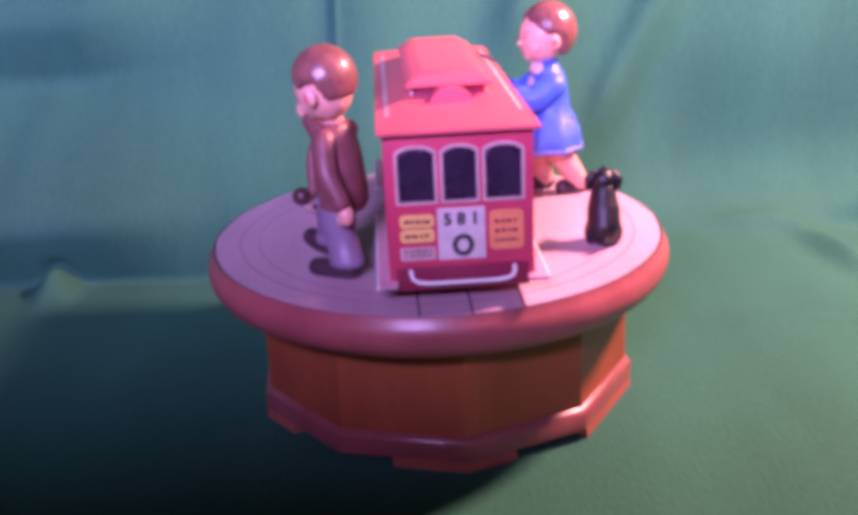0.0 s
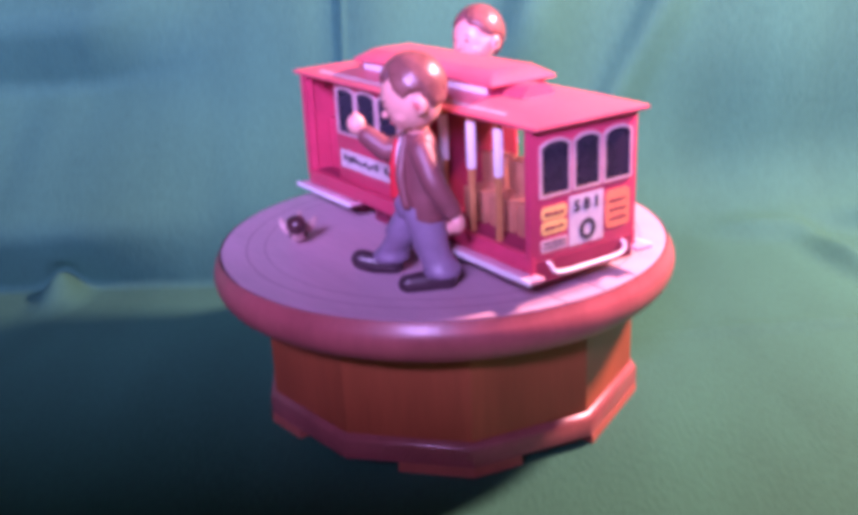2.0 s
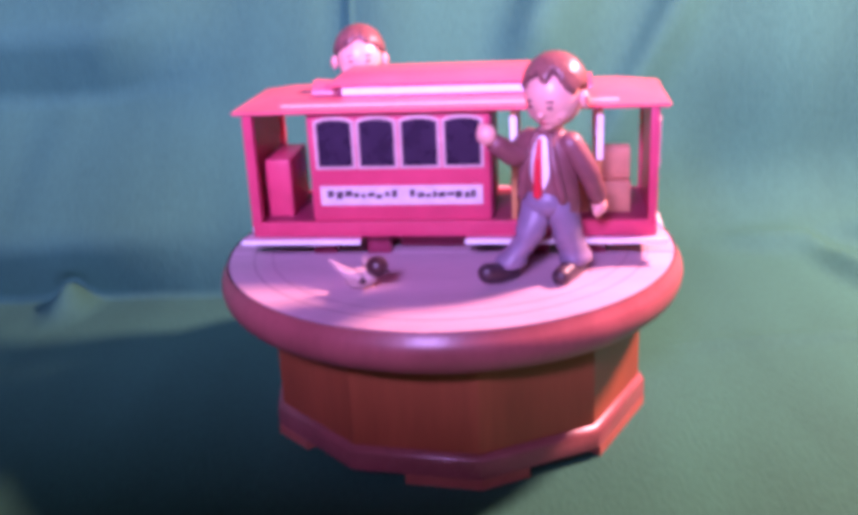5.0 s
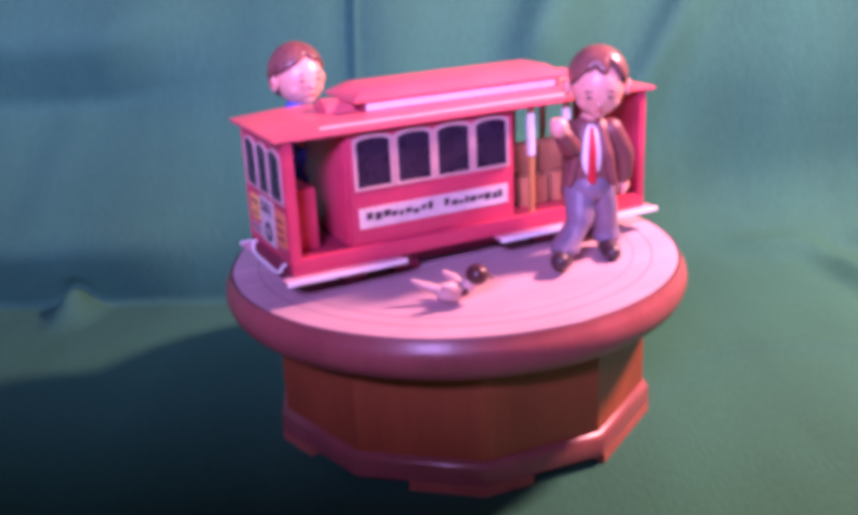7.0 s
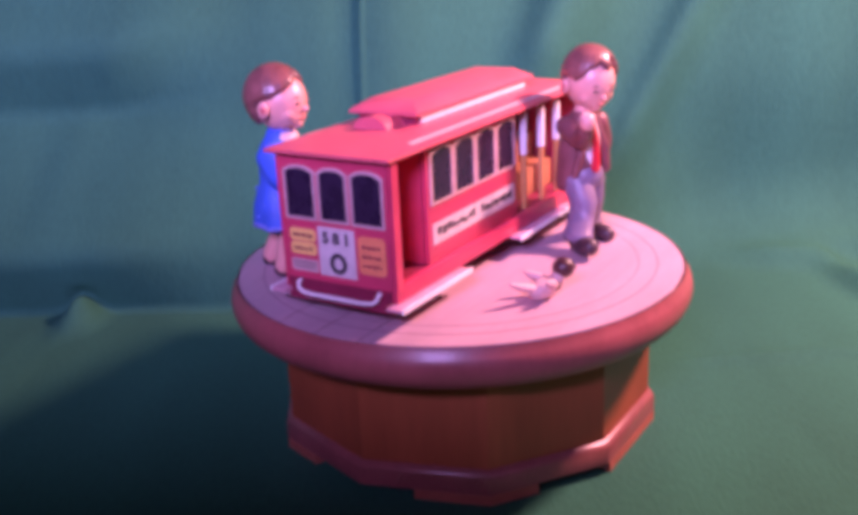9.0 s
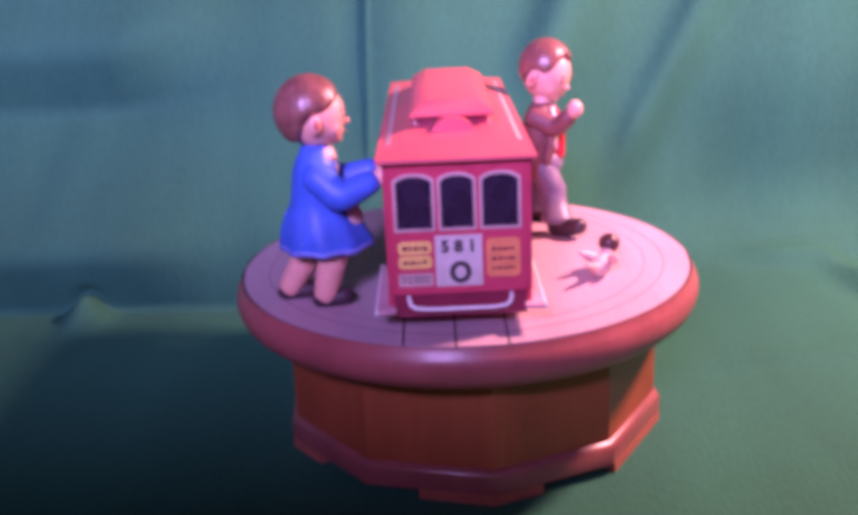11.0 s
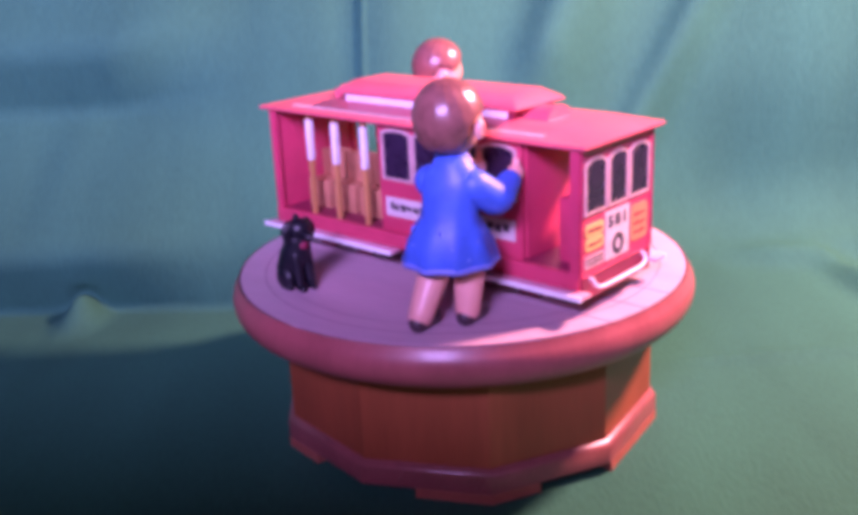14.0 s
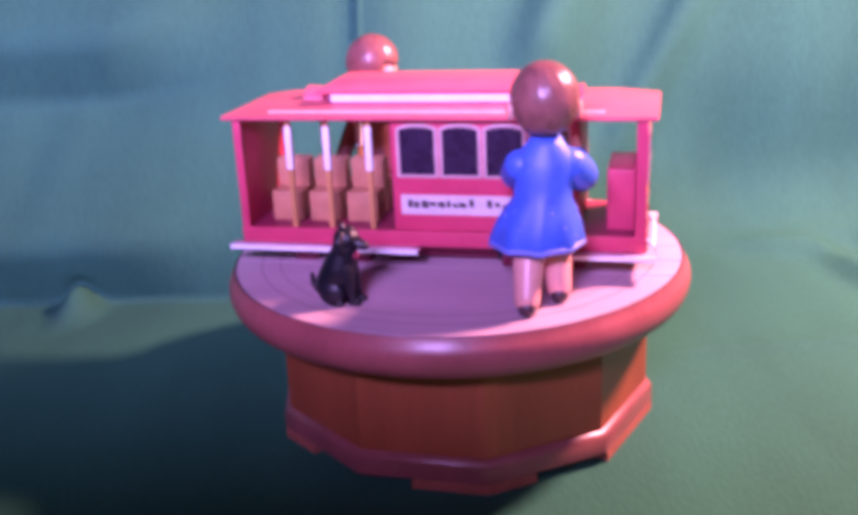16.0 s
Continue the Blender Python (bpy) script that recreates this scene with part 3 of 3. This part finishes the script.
        for i in range(n):
            bm.faces.new((A[i], A[i + 1], B[i + 1], B[i]))
        bm.faces.new(A)
        bm.faces.new(B[::-1])
        bm.faces.new((A[0], B[0], B[-1], A[-1]))
        part("lamp_hood", bm, ROOF_RED, roof, "rounded red hood on the roof end")
    car["base"] = CAR
    return car


# ---------------------------------------------------------------- the painted figures


def head(fig, c, face, hairline, hair, down=0.0, fringe=8):
    """A doll's head. face: the way it looks, in degrees; hairline: heights in degrees over the turn from the brow; hair: centre and radii of the cap."""
    m = Matrix.Translation(c) @ pose(0, 0, 0, 0, down, face)

    def ball(mat, x, y, z, r, seg=14):
        got = bmesh.ops.create_uvsphere(fig.bm, u_segments=seg, v_segments=seg * 2 // 3, radius=1, matrix=m @ Matrix.Translation((x, y, z)) @ Matrix.Diagonal((*r, 1)))
        fig.paint(mat, {f for v in got["verts"] for f in v.link_faces})

    ball(SKIN, 0.0006, 0, -0.0012, (0.0092, 0.0088, 0.0102), 32)
    ball(SKIN, 0.0035, 0, -0.0048, (0.0058, 0.0068, 0.0056), 28)
    ball(SKIN, 0.0062, 0, -0.0080, (0.0026, 0.0028, 0.0022), 18)
    for s in (-1, 1):
        ball(SKIN, 0.0047, s * 0.0038, -0.0042, (0.0036, 0.0035, 0.0035), 20)
        ball(SKIN, -0.0006, s * 0.0100, -0.0026, (0.0022, 0.0014, 0.0030), 18)
        ball(LIP, -0.0001, s * 0.0111, -0.0024, (0.0010, 0.0005, 0.0016), 12)
        ball(HAIR_DARK, 0.0091, s * 0.0033, -0.0007, (0.0005, 0.0012, 0.0005), 12)
        ball(HAIR_DARK, 0.0088, s * 0.0035, 0.0014, (0.0006, 0.0016, 0.0002), 12)
    ball(SKIN, 0.0100, 0, -0.0030, (0.0013, 0.0011, 0.0011))
    ball(LIP, 0.0093, 0, -0.0061, (0.0006, 0.0014, 0.0004), 12)
    # the cap of hair: it dips under the skin below the hairline
    (hx, hy, hz), (rx, ry, rz) = hair
    n, k = 72, 54
    turns, heights = zip(*hairline)
    rings = []
    for j in range(k + 1):
        el = -90 + 180 * j / k
        one = []
        for i in range(n):
            az = -180 + 360 * i / n
            line = np.interp(az, turns, heights)
            lift = float(smooth_step(-7, 5, el - line))
            strand = 0.006 * math.sin(radians(az) * 17 + el * 0.09) * float(smooth_step(0, 30, 80 - abs(el)))
            g = 0.80 + 0.20 * lift + strand * lift
            d = Vector((math.cos(radians(el)) * math.cos(radians(az)) * rx, math.cos(radians(el)) * math.sin(radians(az)) * ry, math.sin(radians(el)) * rz))
            one.append(fig.bm.verts.new(m @ (Vector((hx, hy, hz)) + d * g)))
        rings.append(one)
    dark, light = [], []
    for j in range(k):
        for i in range(n):
            f = fig.bm.faces.new((rings[j][i], rings[j][(i + 1) % n], rings[j + 1][(i + 1) % n], rings[j + 1][i]))
            el, az = -90 + 180 * (j + 0.5) / k, -180 + 360 * (i + 0.5) / n
            over = el - np.interp(az, turns, heights)
            (dark if over < fringe + 0.7 * fringe * math.sin(az * 0.31) and abs(az) < 80 else light).append(f)
    fig.paint(HAIR_DARK, dark)
    fig.paint(HAIR, light)


BOY_HAIR = [(-180, -48), (-112, -46), (-100, 0), (-80, 2), (-66, -2), (-52, 12), (-40, 34), (-28, 38), (-18, 46), (-10, 50), (-3, 42), (6, 34), (16, 31),
            (25, 42), (34, 56), (43, 54), (53, 16), (66, -4), (80, 2), (100, 0), (112, -46), (180, -48)]
GIRL_HAIR = [(-180, -58), (-118, -56), (-104, -6), (-88, 4), (-70, 6), (-52, 14), (-34, 22), (-20, 30), (-8, 38), (2, 45), (12, 33), (24, 27),
             (38, 26), (52, 14), (70, 4), (88, 4), (104, -6), (118, -56), (180, -58)]


def boy():
    fig = Figure()
    F = -118
    f = Vector((math.cos(radians(F)), math.sin(radians(F)), 0))
    l = Vector((-f.y, f.x, 0))
    b = Vector((0.0347, -0.0366, 0))
    up = Vector((0, 0, 1))
    # shoes
    fig.limb(SHOE, [(0.0222, -0.0402, 0.0032), (0.0180, -0.0446, 0.0037), (0.0146, -0.0484, 0.0050)], [0.0031, 0.0035, 0.0033])
    fig.limb(SHOE, [(0.0440, -0.0340, 0.0028), (0.0410, -0.0400, 0.0029), (0.0385, -0.0455, 0.0026)], [0.0031, 0.0034, 0.0031])
    # trousers
    for hip_at, knee, cuff in ((b - l * 0.003 + up * 0.027, (0.0286, -0.0398, 0.0165), (0.0219, -0.0408, 0.0052)), (b + l * 0.003 + up * 0.027, (0.0404, -0.0376, 0.0160), (0.0432, -0.0354, 0.0046))):
        knee, cuff = Vector(knee), Vector(cuff)
        fig.loft(TROUSERS, [(cuff + up * 0.0006, 0.0036, 0.0042), (cuff, 0.0049, 0.0057), (cuff + up * 0.0003, 0.0053, 0.0061), (cuff + up * 0.0024, 0.0053, 0.0061), (cuff + up * 0.0027, 0.0050, 0.0058), (cuff.lerp(knee, 0.55), 0.0047, 0.0055), (knee - up * 0.001, 0.0048, 0.0057),
                            (knee + up * 0.001, 0.0050, 0.0059), (knee.lerp(hip_at, 0.5), 0.0055, 0.0063), (hip_at, 0.0062, 0.0066), (hip_at + up * 0.003, 0.0050, 0.0052)], turn=F + 90)
    # jacket
    fig.loft(JACKET, [(b - f * 0.0012 + up * 0.0212, 0.0092, 0.0066), (b - f * 0.0012 + up * 0.0240, 0.0100, 0.0080), (b - f * 0.0008 + up * 0.0310, 0.0094, 0.0080), (b - f * 0.0004 + up * 0.0390, 0.0092, 0.0074),
                      (b + up * 0.0450, 0.0084, 0.0062), (b + up * 0.0485, 0.0062, 0.0048), (b + up * 0.0505, 0.0036, 0.0034)], turn=F + 90)
    # shirt front, tie and lapels
    fig.ball(WHITE, b + f * 0.0046 + up * 0.0375, (0.0032, 0.0042, 0.0112), F)
    fig.limb(TIE, [b + f * 0.0066 + up * 0.0472, b + f * 0.0079 + up * 0.0400, b + f * 0.0080 + up * 0.0300], [0.0008, 0.0014, 0.0016], 10)
    fig.ball(TROUSERS, b + f * 0.0030 + up * 0.0268, (0.0056, 0.0068, 0.0058), F)
    for s in (-1, 1):
        fig.limb(JACKET, [b + f * 0.0042 + l * s * 0.0026 + up * 0.0485, b + f * 0.0066 + l * s * 0.0054 + up * 0.0380, b + f * 0.0052 + l * s * 0.0074 + up * 0.0285], [0.0012, 0.0018, 0.0016], 12)
    # arms
    fig.limb(JACKET, [b - l * 0.0072 + up * 0.0455, (0.0238, -0.0410, 0.0420), (0.0182, -0.0450, 0.0470)], [0.0040, 0.0039, 0.0032])
    fig.ball(SKIN, (0.0152, -0.0470, 0.0505), (0.0032, 0.0029, 0.0034))
    fig.ball(SKIN, (0.0138, -0.0462, 0.0520), (0.0016, 0.0016, 0.0020), seg=14)
    fig.limb(JACKET, [b + l * 0.0074 + up * 0.0455, (0.0470, -0.0400, 0.0365), (0.0500, -0.0358, 0.0275)], [0.0040, 0.0037, 0.0032])
    fig.ball(SKIN, (0.0508, -0.0344, 0.0235), (0.0026, 0.0026, 0.0034))
    fig.ball(SKIN, (0.0500, -0.0362, 0.0222), (0.0013, 0.0013, 0.0022), seg=14)
    fig.limb(SKIN, [b + up * 0.048, (0.0360, -0.0384, 0.0560)], [0.0036, 0.0036])
    head(fig, (0.0362, -0.0390, 0.0624), -121, BOY_HAIR, ((-0.0010, 0, 0.0014), (0.0105, 0.0103, 0.0107)), 21, 2)
    return fig.done("boy_figurine", (0.0330, -0.0400, 0.0), "painted doll of a boy in a brown suit walking", "figurine")


def girl():
    fig = Figure()
    F = -80
    f = Vector((math.cos(radians(F)), math.sin(radians(F)), 0))
    l = Vector((-f.y, f.x, 0))
    up = Vector((0, 0, 1))
    a = Vector((-0.0364, 0.0546, 0))      # rear foot
    c = Vector((-0.0448, 0.0420, 0))      # forward foot
    for p, hipp in ((a, (-0.0363, 0.0441, 0.0215)), (c, (-0.0426, 0.0396, 0.0215))):
        fig.limb(SHOE, [p - f * 0.0034 + up * 0.0026, p + f * 0.0048 + up * 0.0026], [0.0030, 0.0032])
        fig.limb(SKIN, [p - f * 0.0018 + up * 0.0045, Vector(p).lerp(Vector(hipp), 0.5) + up * 0.0050, hipp], [0.0040, 0.0050, 0.0054])
    fig.loft(BLUE, [(Vector((-0.0392, 0.0472, 0.0214)) + f * 0.0055, 0.0100, 0.0112), (Vector((-0.0390, 0.0478, 0.0192)) + f * 0.0052, 0.0146, 0.0150), (Vector((-0.0390, 0.0477, 0.0212)) + f * 0.0050, 0.0147, 0.0150),
                    (Vector((-0.0393, 0.0474, 0.0258)) + f * 0.0038, 0.0134, 0.0136), (Vector((-0.0399, 0.0465, 0.0310)) + f * 0.0020, 0.0110, 0.0108), (Vector((-0.0404, 0.0456, 0.0345)) + f * 0.0005, 0.0090, 0.0082),
                    ((-0.0408, 0.0450, 0.0390), 0.0090, 0.0076), ((-0.0411, 0.0446, 0.0440), 0.0100, 0.0074), ((-0.0412, 0.0443, 0.0478), 0.0088, 0.0066), ((-0.0412, 0.0440, 0.0508), 0.0060, 0.0052), ((-0.0412, 0.0439, 0.0536), 0.0044, 0.0042)], n=54, wave=0.045, turn=F + 90)
    h0 = Vector((-0.0390, 0.0478, 0.0190)) + f * 0.0052
    fig.loft(BLUE_TRIM, [(h0, 0.0149, 0.0153), (h0 + up * 0.0009, 0.0152, 0.0156), (h0 + up * 0.0019, 0.0149, 0.0153)], n=54, wave=0.04, turn=F + 90)
    # small pale blue dots scattered over the skirt
    rng = random.Random(5)
    for k in range(16):
        h, a = rng.uniform(0.06, 0.9), 2.399963 * 2 * k
        p = Vector((-0.0389, 0.0479, 0.0212)).lerp(Vector((-0.0402, 0.0460, 0.0335)), h)
        rx, ry = 0.0147 - 0.0046 * h, 0.0150 - 0.0056 * h
        w = Vector((rx * math.cos(a), ry * math.sin(a), 0))
        w.rotate(Matrix.Rotation(radians(F + 90), 3, "Z"))
        fig.ball(BLUE_DOT, p + f * 0.0050 * (1 - h) + w * 0.985, (0.0006, 0.0006, 0.0006), seg=8)
    # apron and collar
    fig.ball(BIRD_WHITE, Vector((-0.0392, 0.0474, 0.0265)) + f * 0.0105, (0.0066, 0.0088, 0.0080), F, 12)
    fig.ball(BIRD_WHITE, Vector((-0.0410, 0.0445, 0.0425)) + f * 0.0036, (0.0044, 0.0060, 0.0074), F)
    fig.loft(BIRD_WHITE, [(Vector((-0.0412, 0.0440, 0.0486)) + f * 0.0016, 0.0060, 0.0054), (Vector((-0.0412, 0.0438, 0.0506)) + f * 0.0016, 0.0054, 0.0046), (Vector((-0.0412, 0.0437, 0.0528)) + f * 0.0014, 0.0040, 0.0038)], turn=F + 90)
    # arms
    for s, elbow, wrist, hand in ((-1, (-0.0518, 0.0360, 0.0385), (-0.0492, 0.0268, 0.0420), (-0.0484, 0.0228, 0.0436)), (1, (-0.0310, 0.0370, 0.0390), (-0.0335, 0.0275, 0.0425), (-0.0340, 0.0232, 0.0440))):
        fig.limb(BLUE, [Vector((-0.0411, 0.0442, 0.0442)) + l * s * 0.0074, elbow, wrist], [0.0052, 0.0052, 0.0038])
        fig.ball(SKIN, hand, (0.0026, 0.0032, 0.0030), seg=18)
        fig.ball(SKIN, Vector(hand) + f * 0.0008 + up * 0.0026, (0.0014, 0.0014, 0.0024), seg=14)
    fig.limb(SKIN, [(-0.0412, 0.0438, 0.048), (-0.0411, 0.0434, 0.056)], [0.0034, 0.0034])
    head(fig, (-0.0408, 0.0434, 0.0638), F, GIRL_HAIR, ((-0.0016, 0, 0.0004), (0.0112, 0.0106, 0.0116)), 3, 11)
    return fig.done("girl_figurine", (-0.0400, 0.0480, 0.0), "painted doll of a girl in a bright blue dress", "figurine")


def dog():
    fig = Figure()
    F = 172
    f = Vector((math.cos(radians(F)), math.sin(radians(F)), 0))
    l = Vector((-f.y, f.x, 0))
    up = Vector((0, 0, 1))
    b = Vector((0.0245, 0.0528, 0))
    M = DOG_BLACK
    fig.ball(M, b - f * 0.0025 + up * 0.0052, (0.0058, 0.0052, 0.0052), F)
    fig.limb(M, [b - f * 0.0025 + up * 0.0060, b + f * 0.0005 + up * 0.0120, b + f * 0.0025 + up * 0.0180], [0.0058, 0.0056, 0.0042])
    for s in (-1, 1):
        fig.ball(M, b - f * 0.0010 + l * s * 0.0042 + up * 0.0042, (0.0046, 0.0024, 0.0042), F, seg=18)
        fig.limb(M, [b + f * 0.0020 + l * s * 0.0046 + up * 0.0013, b - f * 0.0015 + l * s * 0.0044 + up * 0.0013], [0.0013, 0.0014], 12)
        fig.limb(M, [b + f * 0.0034 + l * s * 0.0022 + up * 0.0125, b + f * 0.0052 + l * s * 0.0022 + up * 0.0016], [0.0022, 0.0014], 12)
        fig.limb(M, [b + f * 0.0050 + l * s * 0.0022 + up * 0.0012, b + f * 0.0070 + l * s * 0.0022 + up * 0.0011], [0.0013, 0.0012], 12)
        fig.limb(M, [b + f * 0.0030 + l * s * 0.0034 + up * 0.0238, b + f * 0.0028 + l * s * 0.0050 + up * 0.0218, b + f * 0.0034 + l * s * 0.0050 + up * 0.0188], [0.0014, 0.0017, 0.0012], 12)
    fig.ball(M, b + f * 0.0034 + up * 0.0216, (0.0044, 0.0042, 0.0040), F, seg=22)
    fig.limb(M, [b + f * 0.0026 + up * 0.0236, b + f * 0.0020 + up * 0.0260], [0.0022, 0.0009], 12)
    fig.limb(M, [b + f * 0.0060 + up * 0.0206, b + f * 0.0094 + up * 0.0198], [0.0022, 0.0016], 14)
    fig.limb(M, [b - f * 0.0070 + up * 0.0025, b - f * 0.0098 + up * 0.0055, b - f * 0.0100 + up * 0.0085], [0.0014, 0.0011, 0.0007], 12)
    fig.loft(DARK_RED, [(b + f * 0.0024 + up * 0.0168, 0.0040, 0.0040), (b + f * 0.0026 + up * 0.0180, 0.0038, 0.0038)], 20)
    fig.ball(DARK_RED, b + f * 0.0060 + up * 0.0164, (0.0012, 0.0017, 0.0015), F, seg=14)
    return fig.done("dog_figurine", tuple(b), "glossy black wooden dog sitting with a red collar", "figurine")


def bird():
    fig = Figure()
    b = Vector((-0.0268, -0.0505, 0))
    f = Vector((0.866, -0.50, 0)).normalized()
    l = Vector((-f.y, f.x, 0))
    up = Vector((0, 0, 1))
    F = math.degrees(math.atan2(f.y, f.x))
    fig.ball(BIRD_WHITE, b - f * 0.0010 + up * 0.0038, (0.0058, 0.0036, 0.0034), F, -14)
    fig.limb(BIRD_WHITE, [b + f * 0.0030 + up * 0.0048, b + f * 0.0056 + up * 0.0080], [0.0026, 0.0022], 14)
    fig.ball(BIRD_DARK, b + f * 0.0068 + up * 0.0094, (0.0038, 0.0037, 0.0035), F, seg=22)
    fig.limb(BIRD_DARK, [b + f * 0.0096 + up * 0.0090, b + f * 0.0116 + up * 0.0084], [0.0009, 0.0004], 10)
    fig.ball(BIRD_DARK, b + f * 0.0022 + l * 0.0024 + up * 0.0044, (0.0018, 0.0012, 0.0014), F, seg=14)
    fig.ball(BIRD_DARK, b + f * 0.0022 - l * 0.0024 + up * 0.0044, (0.0018, 0.0012, 0.0014), F, seg=14)
    for s in (-1, 1):
        fig.limb(BIRD_WHITE, [b + f * 0.0006 + l * s * 0.0028 + up * 0.0054, b - f * 0.0014 + l * s * 0.0050 + up * 0.0068, b - f * 0.0040 + l * s * 0.0062 + up * 0.0082], [0.0018, 0.0017, 0.0008], 12)
    fig.limb(BIRD_WHITE, [b - f * 0.0050 + up * 0.0042, b - f * 0.0105 + up * 0.0062, b - f * 0.0138 + up * 0.0078], [0.0018, 0.0013, 0.0006], 12)
    return fig.done("bird_figurine", tuple(b), "small pale wooden bird with a brown head and raised wings", "figurine")


CABLE_CAR, BOY, GIRL, DOG, BIRD = cable_car(), boy(), girl(), dog(), bird()


# ---------------------------------------------------------------- the turn of the disc


def motions():
    walk(DISC, [(t, pose(0, 0, 0, 0, 0, a)) for t, a in TURN])
    for ob in (CABLE_CAR, BOY, GIRL, DOG, BIRD):
        at = Vector(ob["base"]) + (Vector((0, 0, 0)) if ob == CABLE_CAR else CAR)
        del ob["base"]
        rows = []
        for t, a in TURN:
            m = pose(0, 0, DISC_Z, 0, 0, a) @ pose(*at)
            rows.append((t, m))
        walk(ob, rows)


motions()
